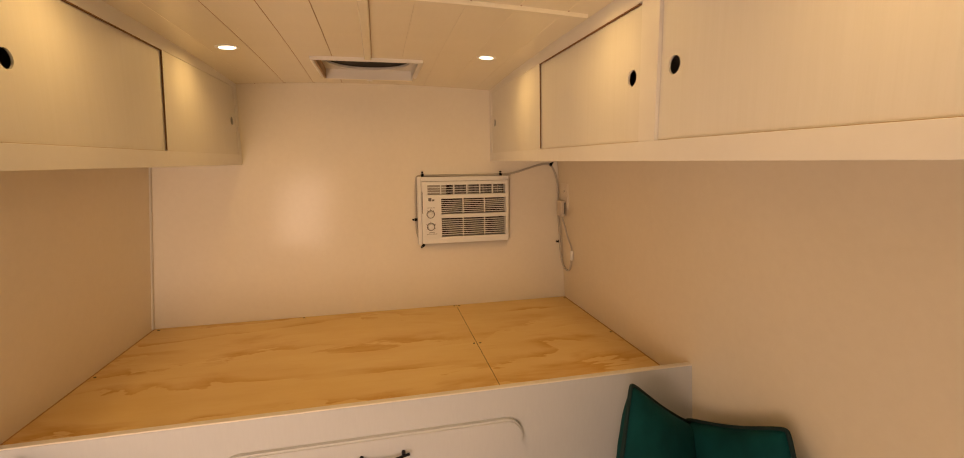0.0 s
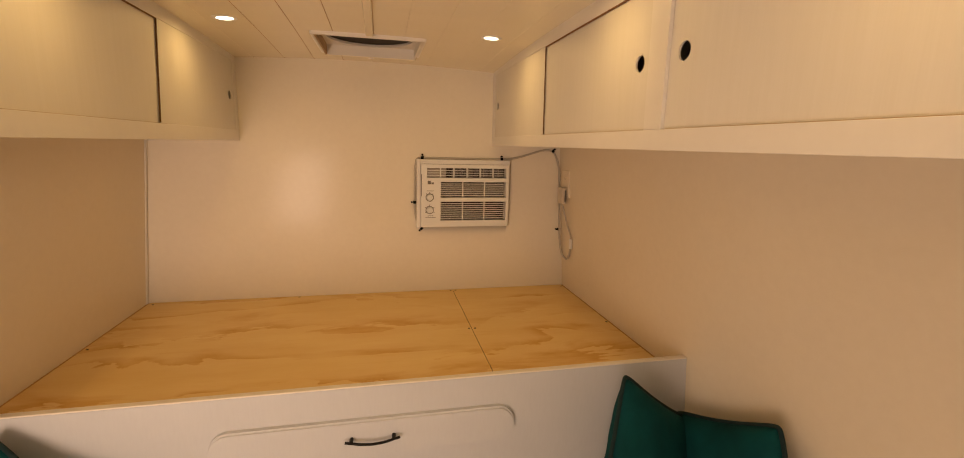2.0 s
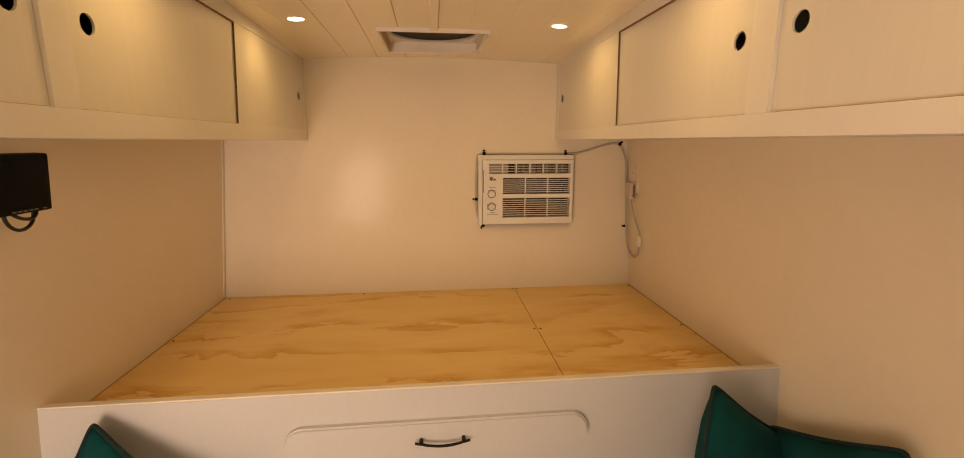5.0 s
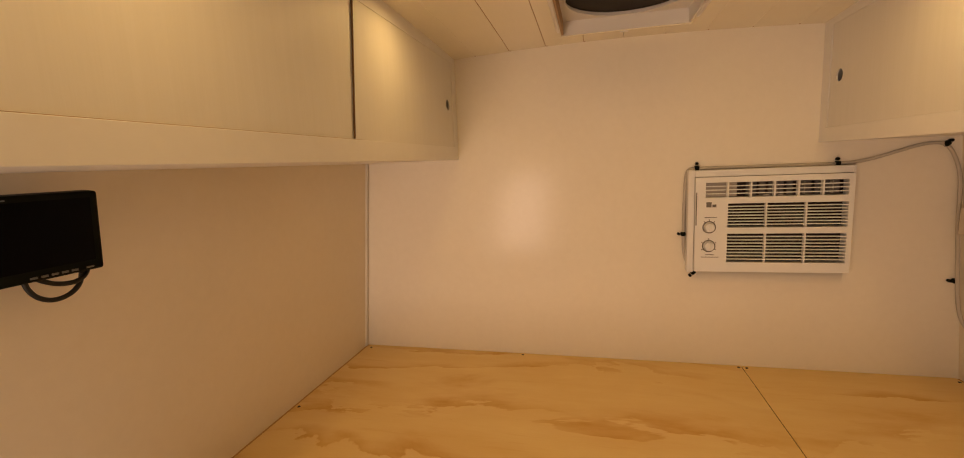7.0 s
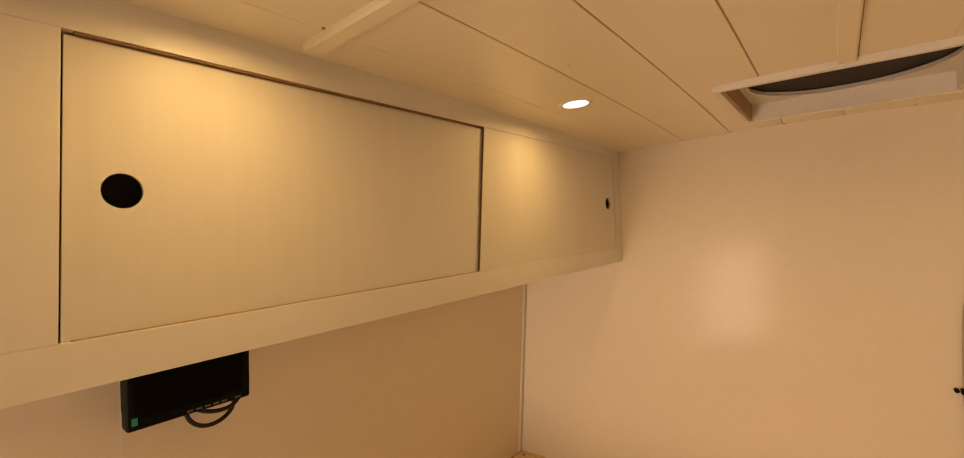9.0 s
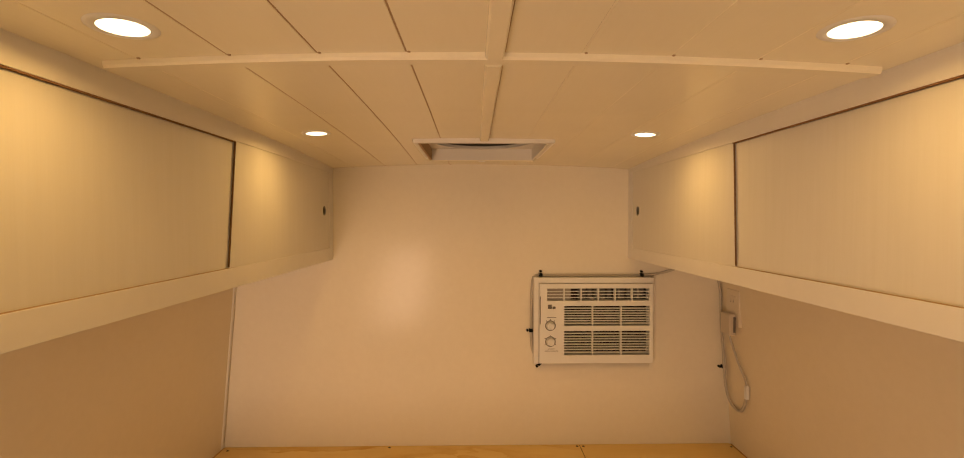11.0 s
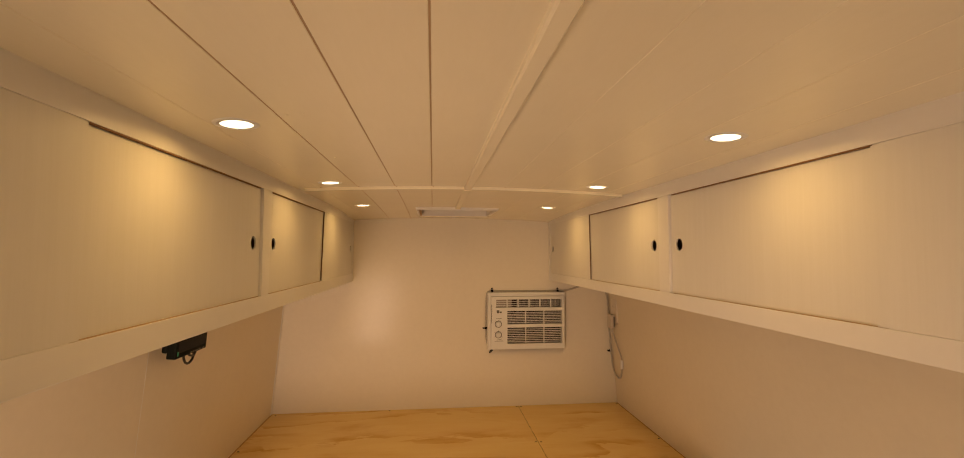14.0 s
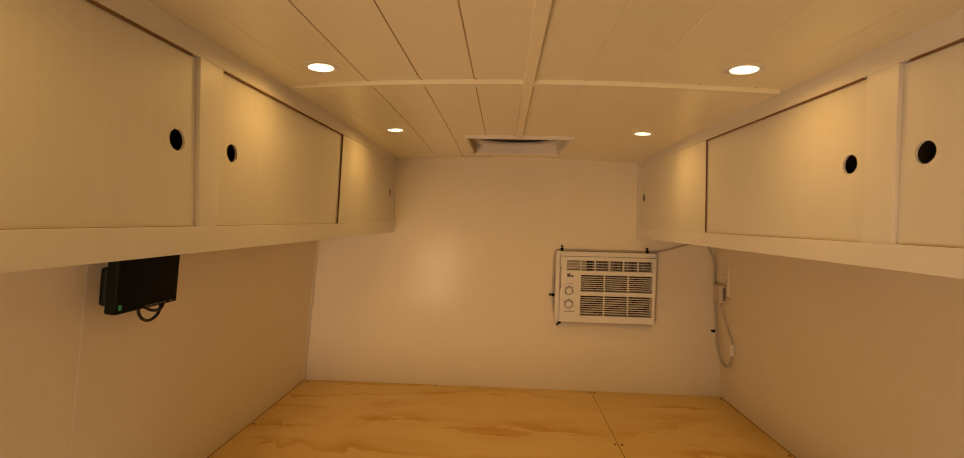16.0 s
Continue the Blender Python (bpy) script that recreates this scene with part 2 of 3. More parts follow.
def tube(name, points, radius, mat, parent=None, label=""):
    """A round cable through points, as a mesh."""
    cu = bpy.data.curves.new(name, 'CURVE')
    cu.dimensions, cu.bevel_depth, cu.bevel_resolution, cu.use_fill_caps, cu.resolution_u = '3D', radius, 3, True, 8
    sp = cu.splines.new('NURBS')
    sp.points.add(len(points) - 1)
    for p, co in zip(sp.points, points):
        p.co = (*co, 1)
    sp.use_endpoint_u, sp.order_u = True, 3
    tmp = bpy.data.objects.new(name, cu)
    scene.collection.objects.link(tmp)
    me = bpy.data.meshes.new_from_object(tmp.evaluated_get(bpy.context.evaluated_depsgraph_get()))
    bpy.data.objects.remove(tmp)
    bpy.data.curves.remove(cu)
    me.materials.clear()
    me.materials.append(mat)
    me.polygons.foreach_set("use_smooth", [True] * len(me.polygons))
    ob = new(name, me)
    if parent:
        under(ob, parent)
    if label:
        ob["label"] = label
    return ob


def structure(name, bm, mat, label, smooth=False):
    return tagged(part(name, bm, mat, smooth=smooth), label, name.split("_")[0], kind="structure")


# ---- structure ----
# floor is out of view; kept pale to bounce light onto the ceiling
structure("floor", block(-1.05, 1.05, SOUTH, 0.05, -0.06, 0.0), FLOOR, "pale floor of a small trailer, toned to bounce light up")
structure("ground", block(-400, 400, -400, 400, -0.62, -0.55), GROUND, "gravel ground outside the trailer")

# Far wall: thin painted panel, bulged to place its highlight, air conditioner cut out.
AC = (0.222, 0.639, 1.112, 1.421)


def bow(x, z):
    """How far the thin end panel bulges into the room; fitted to the camera's view."""
    if not BED < z < 1.84 or abs(x) > 0.93:
        return 0.0
    edge = (1 - (x / 0.93) ** 2) * math.sin(math.pi * (z - BED) / 1.04) ** 0.8
    swell = math.exp(-((x + 0.68) ** 2 / 0.09 + (z - 1.08) ** 2 / 0.16))
    return -edge * (0.006 + 0.014 * swell)


def far_wall():
    xs = sorted({round(-1.02 + 0.03 * i, 4) for i in range(69)} | {AC[0] + 0.004, AC[1] - 0.004})
    zs = sorted({round(-0.05 + 0.04 * i, 4) for i in range(49)} | {AC[2] + 0.004, AC[3] - 0.004})
    bm = bmesh.new()

    front = {(x, z): bm.verts.new((x, bow(x, z), z)) for x in xs for z in zs}
    back = {(x, z): bm.verts.new((x, 0.05, z)) for x in xs for z in zs}
    solid = set()
    for i in range(len(xs) - 1):
        for j in range(len(zs) - 1):
            cx, cz = (xs[i] + xs[i + 1]) / 2, (zs[j] + zs[j + 1]) / 2
            if not (AC[0] < cx < AC[1] and AC[2] < cz < AC[3]):
                solid.add((i, j))
    for i, j in solid:
        c = [(xs[i], zs[j]), (xs[i + 1], zs[j]), (xs[i + 1], zs[j + 1]), (xs[i], zs[j + 1])]
        bm.faces.new([front[k] for k in c])
        bm.faces.new([back[k] for k in reversed(c)])
        for (a, b), (di, dj) in zip(((0, 1), (1, 2), (2, 3), (3, 0)), ((0, -1), (1, 0), (0, 1), (-1, 0))):
            if (i + di, j + dj) not in solid:
                bm.faces.new((front[c[a]], front[c[b]], back[c[b]], back[c[a]]))
    bmesh.ops.delete(bm, geom=[v for v in bm.verts if not v.link_faces], context='VERTS')
    return bm


structure("wall_north", far_wall(), WALL, "white painted plywood end wall with a soft sheen", smooth=True)


def side_wall(x_of, out, y0, y1, z0=-0.05, z1=1.87, bm=None):
    """A slab that leans with x_of, from y0 to y1."""
    bm = bm or bmesh.new()
    c = [(x_of(z0), z0), (x_of(z1), z1), (out, z1), (out, z0)]
    a = [bm.verts.new((x, y0, z)) for x, z in c]
    b = [bm.verts.new((x, y1, z)) for x, z in c]
    bm.faces.new(a), bm.faces.new(b)
    for i in range(4):
        bm.faces.new((a[i], a[(i + 1) % 4], b[(i + 1) % 4], b[i]))
    return bm


SEAM = -1.157
SIDE = (-2.86, -2.24, 0.48, 1.46)      # unseen side opening behind the camera, added to bring in daylight
bm = bmesh.new()
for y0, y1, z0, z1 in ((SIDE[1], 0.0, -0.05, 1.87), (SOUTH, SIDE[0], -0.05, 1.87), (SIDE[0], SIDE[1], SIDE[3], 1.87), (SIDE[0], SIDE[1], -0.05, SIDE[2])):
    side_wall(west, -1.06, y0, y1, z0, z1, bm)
structure("wall_west", bm, SIDE_WALL, "cream-toned plywood side wall")
structure("wall_east", side_wall(east, 1.06, SOUTH, 0.0), SIDE_WALL, "cream-toned plywood side wall with a soft sheen")


def leaning_strip(x_of, sign, y0, y1, z0, z1, thick):
    bm = bmesh.new()
    c = [(y0, 0.0), (y0 + 0.3 * (y1 - y0), thick), (y1 - 0.3 * (y1 - y0), thick), (y1, 0.0)]
    lo = [bm.verts.new((x_of(z0) + sign * (t - 0.002), y, z0)) for y, t in c]
    hi = [bm.verts.new((x_of(z1) + sign * (t - 0.002), y, z1)) for y, t in c]
    bm.faces.new(lo), bm.faces.new(hi)
    for i in range(4):
        bm.faces.new((lo[i], lo[(i + 1) % 4], hi[(i + 1) % 4], hi[i]))
    return bm


structure("trim_seam", leaning_strip(west, 1, SEAM - 0.002, SEAM + 0.002, BED, CAB_LOW, 0.0022), TRIM, "thin painted ridge over a wall panel joint")
structure("trim_corner", leaning_strip(west, 1, -0.026, 0.0, BED, CAB_LOW, 0.005), TRIM, "narrow white corner trim between two walls")

# unseen rear opening, placed by where its light falls
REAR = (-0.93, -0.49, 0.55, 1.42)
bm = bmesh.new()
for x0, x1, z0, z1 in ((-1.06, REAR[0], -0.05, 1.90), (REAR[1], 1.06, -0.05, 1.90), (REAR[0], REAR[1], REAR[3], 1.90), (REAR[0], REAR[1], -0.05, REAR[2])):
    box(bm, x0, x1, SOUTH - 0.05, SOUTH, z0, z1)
structure("wall_south", bm, WALL, "white painted rear wall with an opening for daylight")


# Ceiling: planks along y with narrow open joints, arched across, cut out for the roof vent.
VENT = (-0.168, 0.190, -0.430, -0.072)
PITCH, FIRST = 0.1172, 0.0115


def ceiling():
    bm = bmesh.new()
    edges = [FIRST + PITCH * k for k in range(-9, 9)]
    g = 0.0007
    for a, b in zip(edges, edges[1:]):
        a, b = max(a, -1.04), min(b, 1.04)
        strips = [(a + g, b - g, SOUTH, 0.0)]
        if min(b, VENT[1]) > max(a, VENT[0]):
            strips = [(a + g, b - g, SOUTH, VENT[2]), (a + g, b - g, VENT[3], 0.0)]
            if a < VENT[0] < b:
                strips.append((a + g, VENT[0], VENT[2], VENT[3]))
            if a < VENT[1] < b:
                strips.append((VENT[1], b - g, VENT[2], VENT[3]))
        for x0, x1, y0, y1 in strips:
            q = 0.0011
            ys = [y0] + [y for y in (-0.9, -0.72, -0.55, -0.41, -0.27, -0.14) if y0 < y < y1] + [y1]
            rows = []
            for y in ys:
                h0, h1 = roof(x0, y), roof(x1, y)
                prof = [(x0, h0 + q), (x0 + q, h0), (x1 - q, h1), (x1, h1 + q), (x1, h1 + 0.008), (x0, h0 + 0.008)]
                rows.append([bm.verts.new((x, y, z)) for x, z in prof])
            bm.faces.new(rows[0]), bm.faces.new(rows[-1])
            for A, B in zip(rows, rows[1:]):
                for i in range(6):
                    bm.faces.new((A[i], A[(i + 1) % 6], B[(i + 1) % 6], B[i]))
    # joint bottoms: bare wood, filled with paint on the cord side
    for x in edges[1:-1]:
        if x == FIRST:
            continue
        spans = [(SOUTH, 0.0)] if not VENT[0] < x < VENT[1] else [(SOUTH, VENT[2]), (VENT[3], 0.0)]
        for y0, y1 in spans:
            ys = [y0] + [y for y in (-0.9, -0.72, -0.55, -0.41, -0.27, -0.14) if y0 < y < y1] + [y1]
            lo = [bm.verts.new((x - g - 0.0004, y, roof(x, y) + 0.0006)) for y in ys]
            hi = [bm.verts.new((x + g + 0.0004, y, roof(x, y) + 0.0006)) for y in ys]
            for i in range(len(ys) - 1):
                bm.faces.new((lo[i], lo[i + 1], hi[i + 1], hi[i])).material_index = 1 if -0.40 < x < 0.05 else 0
    # tan strip added beside the batten for the shadow gap at its edge
    for ys in ((SOUTH, -1.054), (-1.026, -0.9, -0.72, -0.58, -0.443)):
        lo = [bm.verts.new((FIRST + 0.0122, y, roof(FIRST, y) - 0.0005)) for y in ys]
        hi = [bm.verts.new((FIRST + 0.0146, y, roof(FIRST, y) - 0.0005)) for y in ys]
        for i in range(len(ys) - 1):
            bm.faces.new((lo[i], lo[i + 1], hi[i + 1], hi[i])).material_index = 1
    # nail heads at the far wall; by the batten, dots painted for gap shade
    seen = set(bm.faces)
    for x in edges:
        if abs(x) < 0.53 and not (x == FIRST):
            for y in (-0.007, -1.0565, -1.0225):
                disc(bm, Matrix.Translation((x + 0.004, y, roof(x, y) - 0.0003)), 0.0021, 0.002, 8)
    for f in bm.faces:
        if f not in seen:
            f.material_index = 1
    # dried paint drips
    for x, y, r in ((-0.318, -0.731, 0.0024), (-0.326, -1.807, 0.0030), (-0.318, -1.494, 0.0022), (-0.300, -1.812, 0.0016)):
        bmesh.ops.create_uvsphere(bm, u_segments=10, v_segments=6, radius=r, matrix=Matrix.Translation((x, y, roof(x, y))) @ Matrix.Diagonal((1, 1.3, 0.5, 1)))
    # closed deck of bare wood above the planks, round the vent
    for x0, x1, y0, y1 in ((-1.06, VENT[0], SOUTH, 0.05), (VENT[1], 1.06, SOUTH, 0.05), (VENT[0], VENT[1], SOUTH, VENT[2]), (VENT[0], VENT[1], VENT[3], 0.05)):
        seen = set(bm.faces)
        box(bm, x0, x1, y0, y1, 1.866, 1.90)
        for f in bm.faces:
            if f not in seen:
                f.material_index = 2
    return bm


structure("ceiling", ceiling(), [CEIL, RAW_TAN, DECK], "white painted plank ceiling with a slight arch")


def batten_along():
    """Rounded batten over the middle joint."""
    bm = bmesh.new()
    z = roof(0.0)
    prof = [(-0.0125, z + 0.002), (-0.0122, z - 0.007), (-0.0095, z - 0.0105), (0.0095, z - 0.0105), (0.0122, z - 0.007), (0.0125, z + 0.002)]
    for ys in ((SOUTH, -1.054), (-1.026, -0.9, -0.72, -0.58, -0.452)):
        rows = [[bm.verts.new((FIRST + x, y, h + roof(0.0, y) - z)) for x, h in prof] for y in ys]
        bm.faces.new(rows[0]), bm.faces.new(rows[-1])
        for A, B in zip(rows, rows[1:]):
            for i in range(6):
                bm.faces.new((A[i], A[(i + 1) % 6], B[(i + 1) % 6], B[i]))
    return bm


def batten_across():
    bm = bmesh.new()
    prof = [(-0.0130, 0.003), (-0.0128, -0.006), (-0.0105, -0.0092), (0.0095, -0.0088), (0.0128, -0.0055), (0.0130, 0.003)]
    n, rows = 28, []
    for i in range(n + 1):
        x = -0.503 + (0.535 + 0.503) * i / n
        rows.append([bm.verts.new((x, -1.04 + y, roof(x) + h)) for y, h in prof])
    bm.faces.new(rows[0]), bm.faces.new(rows[-1])
    for a, b in zip(rows, rows[1:]):
        for i in range(6):
            bm.faces.new((a[i], a[(i + 1) % 6], b[(i + 1) % 6], b[i]))
    return bm


structure("trim_batten_along", batten_along(), CEIL, "white painted batten along the middle of the ceiling")
structure("trim_batten_across", batten_across(), CEIL, "white painted batten bent across the ceiling")


# ---- recessed lamps ----
def downlight():
    lamp = thing("downlight", (0, 0, 0), "round recessed ceiling lamp with white rim, switched on", "lamp", "recessed lamps in the ceiling")
    flip = Matrix.Rotation(math.pi, 4, 'X')
    part("rim", ring(bmesh.new(), flip @ Matrix.Translation((0, 0, -0.002)), 0.0245, 0.0365, 0.0045), TRIM, lamp, "white metal rim", smooth=True)
    # dark ring put in for the shadow round the rim
    part("rim_shade", ring(bmesh.new(), flip @ Matrix.Translation((0, 0, -0.002)), 0.0362, 0.0384, 0.0014), SCREW, lamp, "thin dark ring standing in for the rim's shadow")
    part("lens", disc(bmesh.new(), Matrix.Translation((0, 0, -0.0005)), 0.0248, 0.003), LENS, lamp, "glowing frosted lens")
    return lamp


SPOTS = [(-0.400, -0.541), (0.406, -0.542), (-0.404, -1.147), (0.409, -1.156), (-0.417, -1.762), (0.417, -1.773)]
first = downlight()
for i, (x, y) in enumerate(SPOTS):
    tilt = Matrix.Rotation(math.atan(0.15 * x), 4, 'Y')
    m = Matrix.Translation((x, y, roof(x, y) + 0.001)) @ tilt
    lamp = first if i == 0 else copy_thing(first, m)
    if i == 0:
        first.matrix_basis = m
    data = bpy.data.lights.new("downlight_glow", 'AREA')
    data.shape, data.size, data.energy, data.color, data.spread = 'DISK', 0.046, LAMP_WATT, LAMP_COLOUR, radians(LAMP_SPREAD)
    glow = new("downlight_glow", data)
    glow.location = (x, y, roof(x, y) - 0.0060)

# Daylight: area lamps added in the unseen rear and side openings.
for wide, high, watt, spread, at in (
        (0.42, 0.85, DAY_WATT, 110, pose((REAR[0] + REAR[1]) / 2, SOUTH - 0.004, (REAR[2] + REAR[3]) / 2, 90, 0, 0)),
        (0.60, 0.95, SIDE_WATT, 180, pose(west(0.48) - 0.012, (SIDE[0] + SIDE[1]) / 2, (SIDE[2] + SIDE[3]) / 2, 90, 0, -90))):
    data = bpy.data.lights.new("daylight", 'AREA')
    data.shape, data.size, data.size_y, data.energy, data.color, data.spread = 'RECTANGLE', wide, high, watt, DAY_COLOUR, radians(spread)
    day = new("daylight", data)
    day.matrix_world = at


# ---- overhead cabinets ----
def door_board(x0, x1, y0, y1, z0, z1, hole_y=None, r=0.0165, skew=0.0):
    """A sliding door with a round finger hole cut through it; skew: how far the top of its near edge lies beyond the foot."""
    bm = bmesh.new()
    if hole_y is None:
        return box(bm, x0, x1, y0, y1, z0, z1)
    n = 32
    sides = []
    for x in (x0, x1):
        inner = [bm.verts.new((x, hole_y + r * math.cos(2 * math.pi * i / n), HOLE_Z + r * math.sin(2 * math.pi * i / n))) for i in range(n)]
        corner = [bm.verts.new((x, y, z)) for y, z in ((y1, z1), (y0 + skew / 2, z1), (y0 - skew / 2, z0), (y1, z0))]
        for q in range(4):
            k = n // 4
            arc = [inner[(q * k + i) % n] for i in range(k + 1)]
            for a, b in zip(arc, arc[1:]):
                bm.faces.new((a, b, corner[q]))
            bm.faces.new((arc[-1], corner[(q + 1) % 4], corner[q]))
        sides.append((inner, corner))
    (ia, ca), (ib, cb) = sides
    for i in range(n):
        bm.faces.new((ia[i], ia[(i + 1) % n], ib[(i + 1) % n], ib[i]))
    for i in range(4):
        bm.faces.new((ca[i], ca[(i + 1) % 4], cb[(i + 1) % 4], cb[i]))
    return bm


def cabinet(face, sign, wall, label, foot=CAB_LOW, skew=0.0, edge_y=-0.684):
    """A run of two bays with sliding doors. sign: +1 where the room lies towards +x."""
    cab = thing("overhead_cabinet", (face, 0, CAB_LOW), label, "cabinet", "overhead cabinets")

    def span(a, b):
        lo, hi = face - sign * a, face - sign * b
        return min(lo, hi), max(lo, hi)

    def add(name, bm, mat, text="", parent=cab):
        return under(part(name, bm, mat, None, text), parent)

    end = -2.62
    top = roof(face) + 0.004
    f0, f1 = span(0.0, 0.018)
    add("bottom_rail", block(f0, f1, end, -0.002, foot, 1.530, bevel=0.0008), FRAME, "white painted rail")
    add("top_rail", block(f0, f1, end, -0.002, 1.8011, top, bevel=0.0004, seg=1), FRAME, "white painted rail")
    for y0, y1 in ((-0.044, -0.002), (-1.325, -1.265), (end, -2.556)):
        bm = block(f0, f1, y0, y1, 1.5301, 1.8010, bevel=0.0004, seg=1)
        if y1 == -1.265:
            for v in bm.verts:
                if v.co.y > -1.28:
                    v.co.y -= skew * 0.375 * (1.8010 - v.co.z) / 0.271
        add("stile", bm, FRAME, "white painted stile")
    # carcass behind the frame
    b0, b1 = span(0.018, abs(wall - face) + 0.03)
    add("bottom_panel", block(b0, b1, end, -0.002, foot + 0.001, foot + 0.016), FRAME, "white painted underside")
    add("end_panel", block(b0, b1, end, end + 0.015, CAB_LOW + 0.018, 1.80), FRAME)
    # doors: one track just behind the frame's face, one further in
    for y0, y1, back, hole in ((edge_y, -0.046, 0, -0.093), (-1.2622 - skew * 0.19, -0.655, 1, -1.226), (-1.930, -1.326, 1, -1.366), (-2.554, -1.915, 0, -2.52)):
        a = 0.0015 if not back else 0.0070
        d0, d1 = span(a, a + 0.004)
        door = add("sliding_door", door_board(d0, d1, y0, y1, 1.5302 if back else 1.5303, 1.8008 if not back else 1.7984, hole, skew=skew * (0.0 if y0 < -1.5 else 0.375 if back else 1.0)), DOOR, "whitewashed plywood sliding door with finger hole")
        if not back and y0 > -1:
            # dark strip on the door's near edge, in place of the gap's shade
            edge = block(d0 + 0.0002, d1 - 0.0002, y0 - 0.0012, y0 - 0.0002, 1.5325, 1.799)
            for v in edge.verts:
                v.co.y += skew * (v.co.z - 1.6655) / 0.2705
            add("edge_shade", edge, GAP_DARK, "dark strip for the gap beside the door edge", door)
        if back:
            k0, k1 = span(0.0015, 0.0067)
            add("door_groove", block(k0, k1, y0, y1 - 0.014, 1.5300, 1.5307), RAW_TAN, "bare wood groove")
            # brown strip added over the door, in place of the gap's shade
            add("door_groove", block(k0, k1, y0 + 0.012, y1 - 0.014, 1.7990, 1.8009), TOP_GAP, "brown strip in the gap above the door")
    t0, t1 = span(0.0182, 0.026)
    add("door_track", block(t0, t1, end + 0.02, -0.046, 1.517, 1.5295), FRAME)
    return cab


cabinet(FACE_W, 1, west(1.5), "white overhead cabinet with sliding plywood doors above the bed", skew=0.032)
cabinet(FACE_E, -1, east(1.5), "white overhead cabinet with sliding plywood doors on the cord side", foot=1.491, skew=0.012, edge_y=-0.679)

# ---- bed platform ----
bed = thing("bed_platform", (0, 0, 0), "bare pine plywood bed platform with white drawer front", "bed")
SPLIT = 0.373
FRONT = -0.985
wx, ex = west(BED) + 0.006, east(BED) - 0.007
part("plywood_sheet", block(wx, SPLIT - 0.0012, FRONT + 0.019, -0.001, BED - 0.018, BED, bevel=0.0008, seg=1), PLY, bed, "bare pine plywood sheet with flame grain")
part("plywood_sheet", block(SPLIT + 0.0012, ex, FRONT + 0.019, -0.001, BED - 0.018, BED, bevel=0.0008, seg=1), PLY, bed, "bare pine plywood lid")
# joint filled with a dark strip that stands for its inner shade
part("seam", block(SPLIT - 0.0011, SPLIT + 0.0011, FRONT + 0.019, -0.004, BED - 0.018, BED - 0.0016), GAP_DARK, bed, "dark strip filling the joint")
part("front_board", block(-1.0, 1.0, FRONT, FRONT + 0.018, 0.0, 0.8715, bevel=0.001), BOARD, bed, "off-white painted front board")
# separate upper edge, paler and warmer: lamp light put into its colour
part("lit_edge_cap", block(-1.0, 1.0, FRONT - 0.0004, FRONT + 0.0184, 0.8717, 0.8760, bevel=0.0018, seg=3), LIT_EDGE, bed, "upper edge in cream for the lamp light on it")
# dark strips added under the wall gaps to stand in for their shade
for x0, x1 in ((west(0.76) + 0.0005, west(0.76) + 0.03), (east(0.76) - 0.03, east(0.76) - 0.0005)):
    part("gap_strip", block(x0, x1, FRONT + 0.02, -0.062, 0.71, BED - 0.0185), GAP_SHADE, bed, "dark strip under the wall gap")
# brown fillers added so the wall gaps read as brown lines
for x0, x1 in ((west(BED) - 0.004, wx - 0.0003), (ex + 0.0003, east(BED) + 0.004)):
    part("gap_filler", block(x0, x1, FRONT + 0.019, -0.004, BED - 0.0180, BED - 0.0008), GAP_BROWN, bed, "brown filler in the gap along the wall")
part("cleat", block(-0.90, 0.90, -0.06, -0.01, 0.70, BED - 0.0185), PLY, bed)
for x, y in ((-0.911, -0.458), (-0.902, -0.028), (-0.325, -0.014), (0.925, -0.508), (0.362, -0.016), (0.385, -0.017), (0.362, -0.486), (0.385, -0.487), (0.925, -0.03)):
    part("screw", disc(bmesh.new(), Matrix.Translation((x, y, BED + 0.0003)), 0.0042, 0.0016, 14), SCREW, bed)


def drawer_front():
    """A long board with round ends and a softened edge."""
    bm = bmesh.new()
    cz, h, x0, x1, n = 0.735, 0.0525, -0.385, 0.394, 14
    prof = []
    for cx, start in ((x1 - h, -90), (x0 + h, 90)):
        prof += [(cx + h * math.cos(radians(start + 180 * i / n)), cz + h * math.sin(radians(start + 180 * i / n))) for i in range(n + 1)]
    v = [bm.verts.new((x, FRONT, z)) for x, z in prof]
    f = bm.faces.new(v)
    out = bmesh.ops.extrude_face_region(bm, geom=[f])
    top = [g for g in out["geom"] if isinstance(g, bmesh.types.BMVert)]
    for g in top:
        g.co.y -= 0.017
    rim = [e for e in bm.edges if all(w in top for w in e.verts)]
    bmesh.ops.bevel(bm, geom=rim, offset=0.005, segments=3, affect='EDGES')
    return bm


drawer = part("drawer_front", drawer_front(), BOARD, bed, "white rounded drawer front")
pull = tube("handle", [(-0.060, -1.017, 0.7405), (-0.045, -1.018, 0.738), (-0.02, -1.021, 0.7335), (0.009, -1.022, 0.7315), (0.04, -1.021, 0.7335), (0.063, -1.018, 0.738), (0.079, -1.017, 0.7405)], 0.0036, IRON, drawer, "black iron bow handle")
